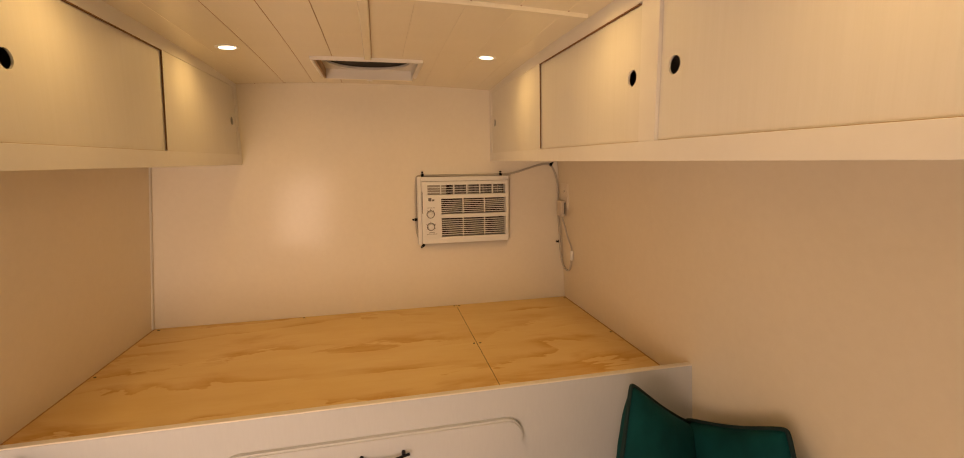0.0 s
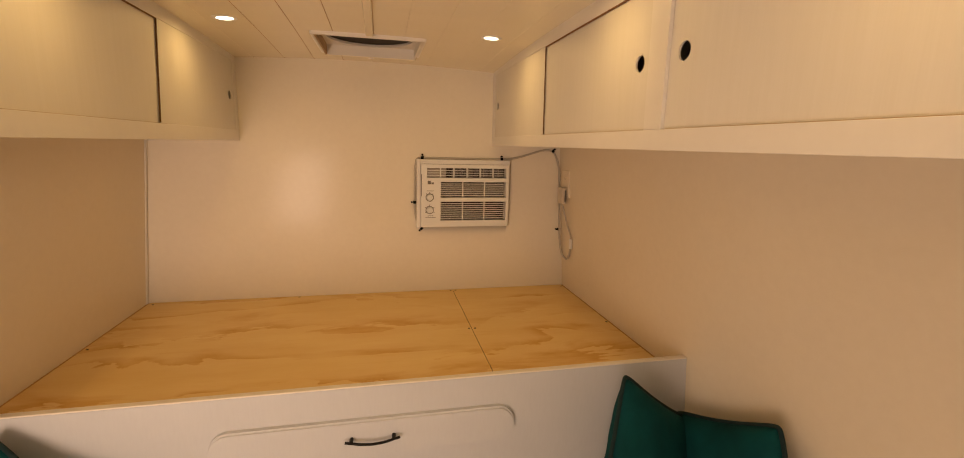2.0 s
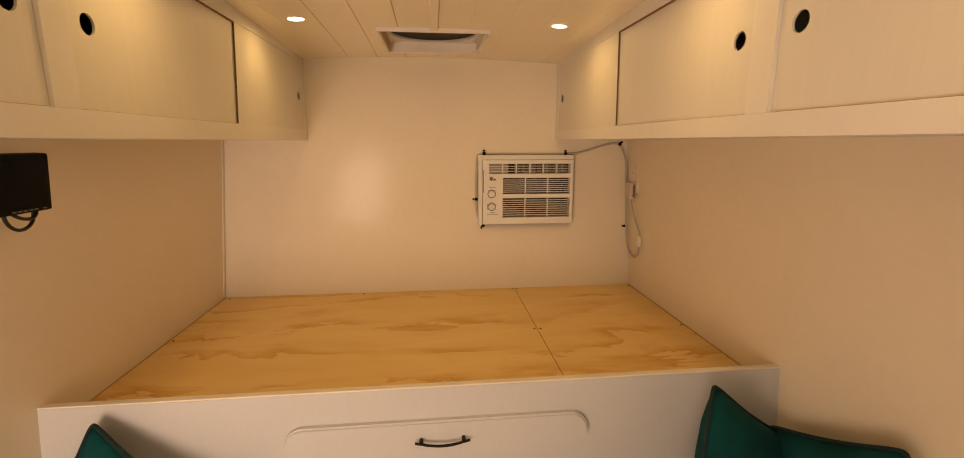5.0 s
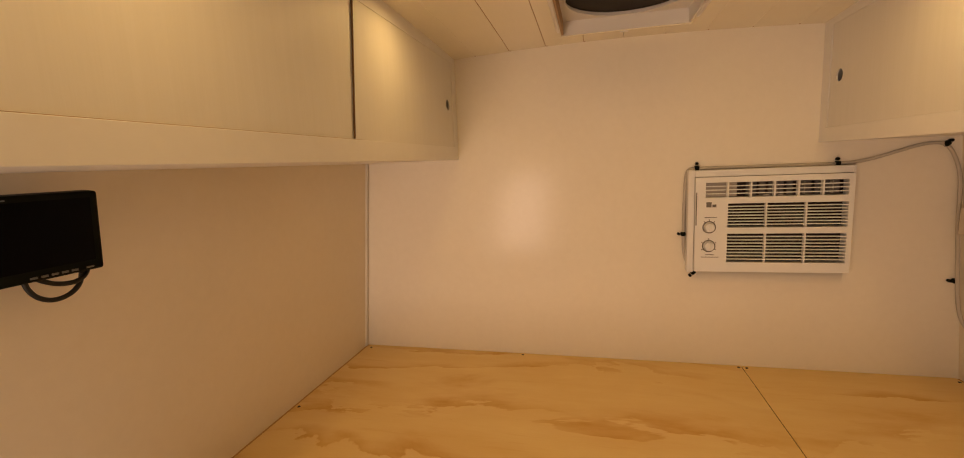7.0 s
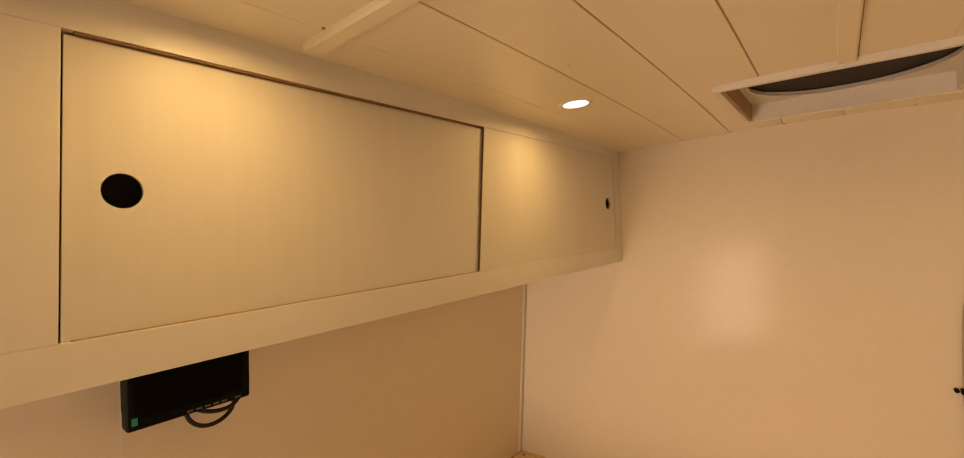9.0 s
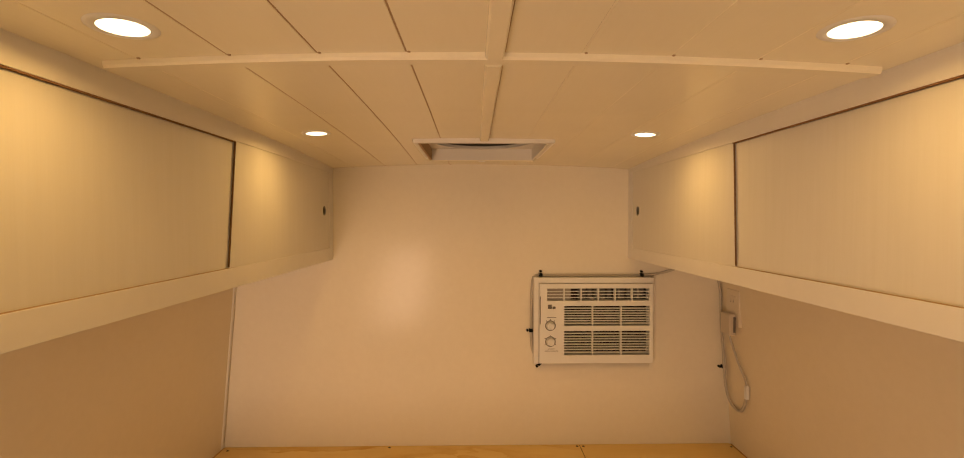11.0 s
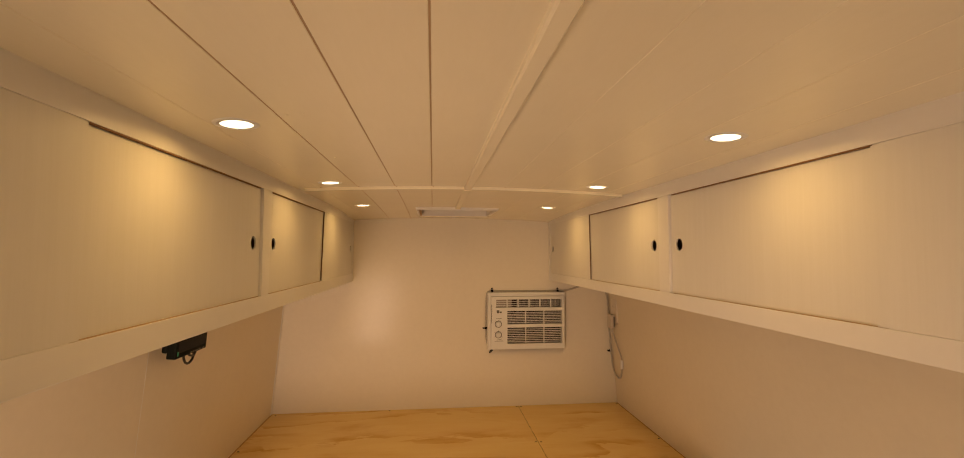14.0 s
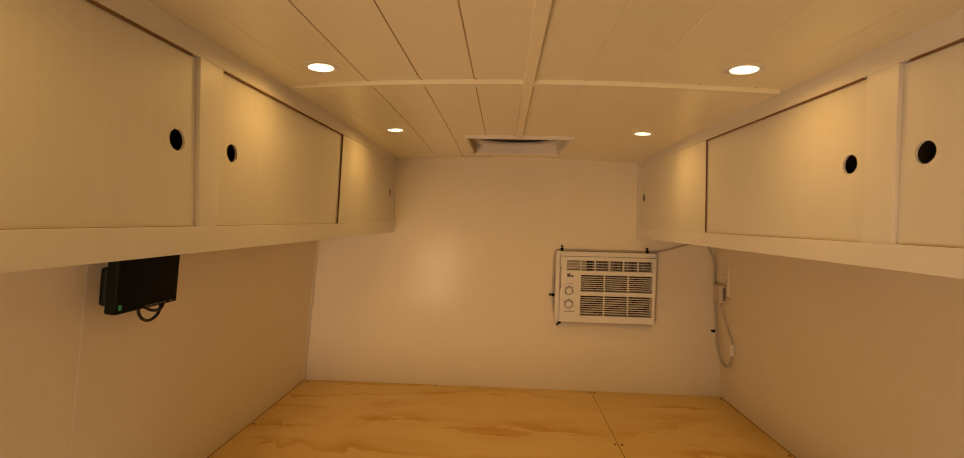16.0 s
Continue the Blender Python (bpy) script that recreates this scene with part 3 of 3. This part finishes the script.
for x in (-0.044, 0.063):
    part("handle_post", disc(bmesh.new(), pose(x, -1.010, 0.7395, 90, 0, 0), 0.0052, 0.017, 16), IRON, drawer)

# ---- benches below the pillows ----
def bench(x0, x1, label):
    b = thing("bench", ((x0 + x1) / 2, -1.75, 0), label, "bench", "benches in front of the bed")
    under(part("seat", block(x0, x1, -2.55, FRONT - 0.004, 0.345, 0.375, bevel=0.004), TRIM, None), b)
    inner = x1 if abs(x1) < abs(x0) else x0
    s = 1 if inner > 0 else -1
    under(part("front_board", block(min(inner + s * 0.01, inner + s * 0.028), max(inner + s * 0.01, inner + s * 0.028), -2.55, FRONT - 0.004, 0.0, 0.3445), TRIM, None), b)


bench(-0.93, -0.46, "white painted bench box beside the bed drawer")
bench(0.46, 0.94, "white painted bench box under two green pillows")


# ---- pillows ----
def pillow(m, w, h, thick, label, seed):
    """A soft square cushion with drawn-out corners and piping, in the local xz plane."""
    rnd = random.Random(seed)
    p = thing("pillow", (0, 0, 0), label, "pillow", "green pillows")
    n = 22
    bm = bmesh.new()
    off = Vector((rnd.random() * 9, rnd.random() * 9, rnd.random() * 9))
    grid = {}
    for s in (1, -1):
        for i in range(n + 1):
            for j in range(n + 1):
                u, v = 2 * i / n - 1, 2 * j / n - 1
                edge = i in (0, n) or j in (0, n)
                if edge and s < 0:
                    grid[s, i, j] = grid[1, i, j]
                    continue
                # edges sag inward between the corners
                x, z = u * w / 2 * (1 - 0.06 * (1 - v * v) * abs(u) - 0.035 * (u * v) ** 8), v * h / 2 * (1 - 0.06 * (1 - u * u) * abs(v) - 0.035 * (u * v) ** 8)
                puff = max(0.0, (1 - u ** 4) * (1 - v ** 4)) ** 0.62
                y = s * thick / 2 * puff
                c = Vector((x, y, z))
                k = 0.012 * noise.noise(c * 7 + off) + 0.004 * noise.noise(c * 22 + off)
                c.y += s * k * puff
                grid[s, i, j] = bm.verts.new(m @ c)
        for i in range(n):
            for j in range(n):
                bm.faces.new((grid[s, i, j], grid[s, i + 1, j], grid[s, i + 1, j + 1], grid[s, i, j + 1]))
    ring_pts = [grid[1, i, 0].co.copy() for i in range(n)] + [grid[1, n, j].co.copy() for j in range(n)] + [grid[1, n - i, n].co.copy() for i in range(n)] + [grid[1, 0, n - j].co.copy() for j in range(n + 1)]
    part("cushion", bm, VELVET, p, "dark green velvet cover", smooth=True)
    tube("piping", ring_pts, 0.005, PIPING, p, "darker sewn edge")
    return p


def propped(corner, edge, down, w, h):
    """The pose of a cushion from its upper left corner, the way along its upper edge and the way down its side."""
    e, d = Vector(edge).normalized(), Vector(down)
    d = (d - d.dot(e) * e).normalized()
    turn = Matrix((e, d.cross(e) * -1, -d)).transposed()
    if turn.determinant() < 0:
        turn = Matrix((e, d.cross(e), -d)).transposed()
    return Matrix.Translation(Vector(corner) + e * w / 2 + d * h / 2) @ turn.to_4x4()


pillow(propped((0.628, -1.15, 0.94), (0.757, 0.27, -0.595), (-0.30, -0.42, -0.78), 0.38, 0.40), 0.38, 0.40, 0.10, "dark green velvet pillow leaning on the bed front", 1)
pillow(propped((0.885, -1.03, 0.735), (-0.01, -0.345, 0.18), (-0.06, -0.46, -0.88), 0.39, 0.40), 0.39, 0.40, 0.10, "dark green velvet pillow leaning on the side wall", 2)
pillow(propped((-0.930, -1.024, 0.622), (0.53, 0.0, 0.848), (0.77, -0.38, -0.50), 0.28, 0.46), 0.28, 0.46, 0.08, "dark green velvet pillow propped against the bed front", 3)


# ---- air conditioner ----
def air_conditioner():
    x0, x1, z0, z1 = AC
    ac = thing("air_conditioner", (x0, 0, z0), "white window air conditioner set through the end wall", "air conditioner")

    def add(name, bm, mat, text="", parent=ac, smooth=False):
        return under(part(name, bm, mat, None, text, smooth), parent)

    add("housing", block(x0 + 0.006, x1 - 0.006, -0.016, 0.30, z0 + 0.006, z1 - 0.006), AC_COIL)
    w, h = x1 - x0, z1 - z0

    def fx(u):
        return x0 + u * w

    def fz(v):
        return z1 - v * h

    yf, yb = -0.056, -0.022
    # thin filler boards on three sides of the cover
    for a, b, c, d in ((0.198, fx(-0.0155), z0 + 0.002, z1 + 0.004), (fx(-0.015), fx(0.9625), fz(0.0545), z1 + 0.003), (fx(0.963), fx(0.977), z0 + 0.014, z1 + 0.003)):
        add("surround", block(a, b, -0.044, -0.010, c, d, bevel=0.0015), TRIM, "white painted filler strip")
    # front bezel: bars round three grille openings
    top, mid, low = (0.11, 0.252), (0.312, 0.543), (0.602, 0.882)
    gx0, gx1, tx0, tx1 = 0.199, 0.932, 0.052, 0.928
    l, r = -0.013, 0.960
    bars = [(l, r, 0.058, top[0]), (l, tx0, *top), (tx1, r, *top), (l, r, top[1], mid[0]), (l, gx0, *mid), (gx1, r, *mid),
            (l, r, mid[1], low[0]), (l, gx0, *low), (gx1, r, *low), (l, r, low[1], 0.976)]
    bm = bmesh.new()
    for a, b, c, d in bars:
        box(bm, fx(a), fx(b), yf, yb, fz(d), fz(c))
    bmesh.ops.remove_doubles(bm, verts=bm.verts, dist=0.0002)
    add("front_cover", bm, AC_WHITE, "white moulded front cover")
    add("grille_back", block(fx(0.03), fx(0.985), -0.0215, -0.017, fz(0.93), fz(0.29)), AC_DARK, "dark filter behind the slats")
    add("outlet_back", block(fx(0.03), fx(0.985), -0.0215, -0.017, fz(0.285), fz(0.06)), AC_COIL, "grey outlet louvres")
    # slats
    for (c, d), count in ((mid, 8), (low, 9)):
        for k in range(1, count):
            z = fz(c + (d - c) * k / count)
            add("slat", block(fx(gx0) - 0.001, fx(gx1) + 0.001, yf + 0.002, yf + 0.012, z - 0.0014, z + 0.0014), AC_WHITE)
        for k in (1, 2):
            x = fx(gx0 + (gx1 - gx0) * k / 3)
            add("upright", block(x - 0.002, x + 0.002, yf + 0.001, yf + 0.0135, fz(d), fz(c)), AC_WHITE)
    for k in range(1, 4):
        z = fz(top[0] + (top[1] - top[0]) * k / 4)
        add("slat", block(fx(tx0) - 0.001, fx(tx1) + 0.001, yf + 0.003, yf + 0.009, z - 0.0013, z + 0.0013), AC_WHITE)
    for k in range(1, 6):
        x = fx(tx0 + (tx1 - tx0) * k / 6)
        add("upright", block(x - 0.0022, x + 0.0022, yf + 0.001, yf + 0.016, fz(top[1]), fz(top[0])), AC_WHITE)
    # outlet vanes: one end turned shut, a dark gap, then open grey fins
    add("vane", block(fx(tx0), fx(0.262), -0.040, -0.030, fz(top[1] - 0.004), fz(top[0] + 0.004), bevel=0.001, seg=1), VANE, "grey closed vane")
    add("gap", block(fx(0.262) + 0.001, fx(0.325), -0.030, -0.022, fz(top[1]), fz(top[0])), AC_DARK)
    for k in range(11):
        x = fx(0.345 + 0.565 * k / 10)
        add("fin", block(x - 0.001, x + 0.001, -0.038, -0.022, fz(top[1] - 0.012), fz(top[0] + 0.012)), AC_DARK if k % 3 else VANE)
    for u in (0.43, 0.52):
        add("fin_link", block(fx(u), fx(u + 0.035), -0.041, -0.037, fz(top[1]), fz(top[1] - 0.018)), VANE)
    # knobs with printed marks
    for v, name in ((0.538, "temperature_knob"), (0.722, "mode_knob")):
        c = Matrix.Translation((fx(0.080), yf, fz(v))) @ Matrix.Rotation(math.pi / 2, 4, 'X')
        add("dial_ring", ring(bmesh.new(), c, 0.0155, 0.0188, 0.0012), GREY_MARK, "grey printed dial ring")
        knob = add(name, disc(bmesh.new(), c @ Matrix.Translation((0, 0, 0.007)), 0.0148, 0.014, 28, 0.0125), AC_WHITE, "white round knob", smooth=False)
        add("grip", block(fx(0.080) - 0.0022, fx(0.080) + 0.0022, yf - 0.019, yf - 0.013, fz(v) - 0.011, fz(v) + 0.011, bevel=0.0008), AC_WHITE, "", knob)
        for a in (range(-120, 121, 60) if name == "mode_knob" else (-40, 0, 40)):
            q = Matrix.Translation((fx(0.080), yf - 0.0005, fz(v))) @ Matrix.Rotation(radians(a), 4, 'Y')
            bm = block(-0.0012, 0.0012, -0.0004, 0.0004, 0.0195, 0.0235)
            bmesh.ops.transform(bm, matrix=q, verts=bm.verts)
            add("tick_mark", bm, GREY_MARK)
    for v, a, b in ((0.442, 0.048, 0.128), (0.832, 0.032, 0.146), (0.808, 0.060, 0.116)):
        add("printed_bar", block(fx(a), fx(b), yf - 0.0006, yf + 0.001, fz(v) - 0.0009, fz(v) + 0.0009), GREY_MARK)
    # plain badge shape
    add("badge", block(fx(0.058), fx(0.092), yf - 0.0007, yf + 0.001, fz(0.345), fz(0.295)), GREY_MARK, "small plain grey badge")
    add("badge", block(fx(0.097), fx(0.123), yf - 0.0007, yf + 0.001, fz(0.345), fz(0.318)), PALE_MARK)
    # grey strip added for the shadow line down the cover's left side
    add("side_line", block(fx(-0.011), fx(-0.004), yf - 0.0006, yf + 0.001, fz(0.52), fz(0.20)), GREY_MARK)
    return ac


air_conditioner()

# ---- power cord, clips, plug and outlet ----
cord = thing("power_cord", (0.6, 0, 1.43), "beige power cord clipped along the wall with a hanging loop", "cord")
RUN = [(0.226, -0.006, 1.107), (0.214, -0.007, 1.115), (0.194, -0.007, 1.16), (0.191, -0.007, 1.23), (0.193, -0.007, 1.35), (0.196, -0.007, 1.41),
                  (0.202, -0.007, 1.428), (0.232, -0.007, 1.430), (0.40, -0.007, 1.429), (0.598, -0.007, 1.428), (0.66, -0.007, 1.433), (0.74, -0.007, 1.457),
                  (0.79, -0.007, 1.473), (0.832, -0.007, 1.477), (0.856, -0.007, 1.468), (0.876, -0.008, 1.43), (0.889, -0.010, 1.38), (0.890, -0.012, 1.30),
                  (0.893, -0.014, 1.22), (0.899, -0.014, 1.16), (0.903, -0.014, 1.09), (0.908, -0.018, 1.02), (0.914, -0.030, 0.975),
       (0.920, -0.060, 0.953), (0.920, -0.100, 0.958), (0.917, -0.128, 1.005), (0.914, -0.140, 1.06)]
tube("cord_run", [(x, y + bow(x, z), z) for x, y, z in RUN], 0.0048, CORD, cord, "beige round cord")
tube("cord_tail", [(0.914, -0.140, 1.06), (0.913, -0.132, 1.085), (0.909, -0.112, 1.11), (0.903, -0.092, 1.15), (0.896, -0.078, 1.19), (0.884, -0.074, 1.236)], 0.0036, CORD, cord)
under(part("cord_tag", block(0.906, 0.918, -0.148, -0.134, 1.020, 1.066, bevel=0.002), AC_WHITE, None, "white paper tag"), cord)


def clip(x, y, z, turn):
    c = thing("cable_clip", (x, y, z), "small black cable clip holding the cord", "clip", "cable clips")
    c.matrix_basis = pose(x, y, z, 0, turn, 0)
    part("saddle", block(-0.0065, 0.0065, -0.013, 0.002, -0.007, 0.007, bevel=0.003), BLACK, c)
    part("nail", disc(bmesh.new(), pose(0, -0.004, 0.013, 90, 0, 0), 0.0042, 0.012, 14), BLACK, c)
    bpy.context.view_layer.update()
    return c


for x, z, turn in ((0.226, 1.431, 0), (0.597, 1.429, 0), (0.851, 1.472, 50), (0.191, 1.228, -90), (0.903, 1.090, -90), (0.222, 1.106, -140)):
    clip(x, -0.002 + bow(x, z), z, turn)

wx_out = east(1.32)
outlet = thing("wall_outlet", (wx_out, -0.078, 1.32), "cream wall outlet on the side wall", "outlet")
under(part("cover_plate", block(wx_out - 0.007, wx_out + 0.008, -0.118, -0.040, 1.258, 1.385, bevel=0.002), PLATE, None), outlet)
under(part("socket", block(wx_out - 0.0085, wx_out - 0.006, -0.096, -0.062, 1.330, 1.364, bevel=0.0008), PLATE, None), outlet)
for y in (-0.086, -0.072):
    under(part("slot", block(wx_out - 0.0089, wx_out - 0.008, y - 0.001, y + 0.001, 1.341, 1.350), GREY_MARK, None), outlet)
plug = thing("safety_plug", (wx_out - 0.02, -0.06, 1.27), "boxy beige safety plug pushed into the outlet", "plug")
under(part("plug_body", block(wx_out - 0.034, wx_out - 0.0088, -0.108, -0.050, 1.228, 1.304, bevel=0.006, seg=3), BEIGE, None), plug)
under(part("plug_strip", block(wx_out - 0.0200, wx_out - 0.0125, -0.1100, -0.1075, 1.240, 1.294, bevel=0.0006, seg=1), GREY_MARK, None, "dark strip on the plug"), plug)


# ---- roof vent ----
def roof_vent():
    x0, x1, y0, y1 = VENT
    z = roof(0.19, -0.25) - 0.002
    v = thing("roof_vent", ((x0 + x1) / 2, (y0 + y1) / 2, z), "white square roof vent with a round fan opening", "vent")

    def add(name, bm, mat, text="", smooth=False):
        return under(part(name, bm, mat, None, text, smooth), v)

    low = z - 0.003
    bm = bmesh.new()
    r = 0.012
    for a, b, c, d in ((x0 - r, x1 + r, y0 - r, y0), (x0 - r, x1 + r, y1, y1 + r), (x0 - r, x0, y0, y1), (x1, x1 + r, y0, y1)):
        box(bm, a, b, c, d, low, roof(0) + 0.001, bevel=0.003)
    add("flange", bm, VENT_WHITE, "white plastic flange")
    deep = z + 0.075
    bm = bmesh.new()
    t = 0.006
    for a, b, c, d in ((x0, x1, y0, y0 + t), (x0, x1, y1 - t, y1), (x1 - t, x1, y0 + t, y1 - t)):
        box(bm, a, b, c, d, low + 0.002, deep)
    # this shaft side is coloured brown, the other three white
    add("shaft_side", block(x0, x0 + t, y0 + t, y1 - t, low + 0.002, deep), SHAFT_BROWN, "brown side of the shaft")
    add("shaft", bm, VENT_WHITE, "white plastic shaft")
    # plate with a round hole
    cx, cy, n, rad = (x0 + x1) / 2, (y0 + y1) / 2, 48, 0.160
    bm = bmesh.new()
    hx, hy = (x1 - x0) / 2 - t, (y1 - y0) / 2 - t
    lay = []
    for h in (z + 0.0375, z + 0.0435):
        inner = [bm.verts.new((cx + rad * math.cos(2 * math.pi * i / n), cy + rad * math.sin(2 * math.pi * i / n), h)) for i in range(n)]
        outer = []
        for i in range(n):
            ca, sa = math.cos(2 * math.pi * i / n), math.sin(2 * math.pi * i / n)
            s = 1 / max(abs(ca), abs(sa))
            outer.append(bm.verts.new((cx + hx * ca * s, cy + hy * sa * s, h)))
        for i in range(n):
            k = (i + 1) % n
            bm.faces.new((inner[i], inner[k], outer[k], outer[i]))
        lay.append(inner)
    for i in range(n):
        k = (i + 1) % n
        bm.faces.new((lay[0][i], lay[0][k], lay[1][k], lay[1][i]))
    add("fan_plate", bm, VENT_WHITE, "white plate with a round opening")
    add("screen_ring", ring(bmesh.new(), Matrix.Translation((cx, cy, z + 0.0375)) @ Matrix.Rotation(math.pi, 4, 'X'), 0.157, 0.164, 0.004), VENT_WHITE, "", True)
    add("insect_screen", disc(bmesh.new(), Matrix.Translation((cx, cy, z + 0.0475)), 0.162, 0.004, 48), MESH, "dark insect screen")
    add("lid", block(x0 - 0.01, x1 + 0.01, y0 - 0.01, y1 + 0.01, z + 0.0752, z + 0.11, bevel=0.01), BLACK, "closed dark lid")
    add("latch", block(cx - 0.012, cx + 0.012, y1 + 0.002, y1 + 0.012, low - 0.003, low + 0.004, bevel=0.0015), VENT_WHITE)
    for dx in (-1, 1):
        add("corner_clip", block(cx + dx * (hx - 0.012) - 0.005, cx + dx * (hx - 0.012) + 0.005, y0 + 0.03, y0 + 0.042, z + 0.0235, z + 0.0375, bevel=0.001), GREY_MARK)
    return v


roof_vent()


# ---- monitor ----
def monitor():
    base = pose(-0.800, -1.083, 1.400, 0, 0, 0) @ pose(0, 0, 0, 0, 4.5, 0)
    mon = thing("monitor", (0, 0, 0), "small black screen on a wall bracket under the cabinet", "monitor")
    mon.matrix_basis = base
    bpy.context.view_layer.update()
    w, h = 0.0858, 0.0585

    def add(name, bm, mat, text="", parent=mon):
        return part(name, bm, mat, parent, text)

    body = add("body", block(-0.026, 0.0, -w, w, -h, h, bevel=0.004, seg=3), BLACK)
    add("screen", block(-0.002, 0.0006, -w + 0.009, w - 0.012, -h + 0.016, h - 0.009), SCREEN, "dark glossy screen")
    add("hump", block(-0.042, -0.0255, -w * 0.97, w * 0.6, -h * 0.75, h * 0.6, bevel=0.006), BLACK)
    add("mount_arm", block(-0.085, -0.0415, -0.014, 0.014, -0.012, 0.012, bevel=0.003), BLACK)
    add("mount_plate", block(-0.084, -0.078, -0.032, 0.032, -0.032, 0.032, bevel=0.002), BLACK)
    for k in range(5):
        y = -0.010 + 0.0125 * k
        add("button", block(-0.001, 0.0014, y, y + 0.0085, -h + 0.0045, -h + 0.0075, bevel=0.0004, seg=1), PALE_MARK, "pale printed button")
    add("button", block(-0.001, 0.0014, 0.060, 0.070, -h + 0.0045, -h + 0.0070, bevel=0.0004, seg=1), PALE_MARK)
    for y0, y1 in ((-0.068, -0.059), (-0.057, -0.044), (-0.042, -0.026)):
        add("printed_bar", block(-0.001, 0.0008, y0, y1, h - 0.0064, h - 0.0048), PALE_MARK)
    add("sticker", block(-0.001, 0.0009, -w + 0.006, -w + 0.013, -h + 0.009, -h + 0.020), GREEN_MARK, "small green sticker")
    inv = base
    P = [inv @ Vector(c) for c in ((-0.030, 0.070, -0.045), (-0.028, 0.074, -0.062), (-0.025, 0.064, -0.088), (-0.022, 0.034, -0.098), (-0.020, 0.008, -0.088), (-0.020, -0.006, -0.066), (-0.020, -0.006, -0.050))]
    tube("cable", P, 0.0035, CABLE, mon)
    Q = [inv @ Vector(c) for c in ((-0.034, 0.082, -0.045), (-0.030, 0.085, -0.062), (-0.022, 0.066, -0.076), (-0.018, 0.040, -0.075), (-0.016, 0.016, -0.066), (-0.016, 0.004, -0.056))]
    tube("cable", Q, 0.0035, CABLE, mon)
    return mon


monitor()
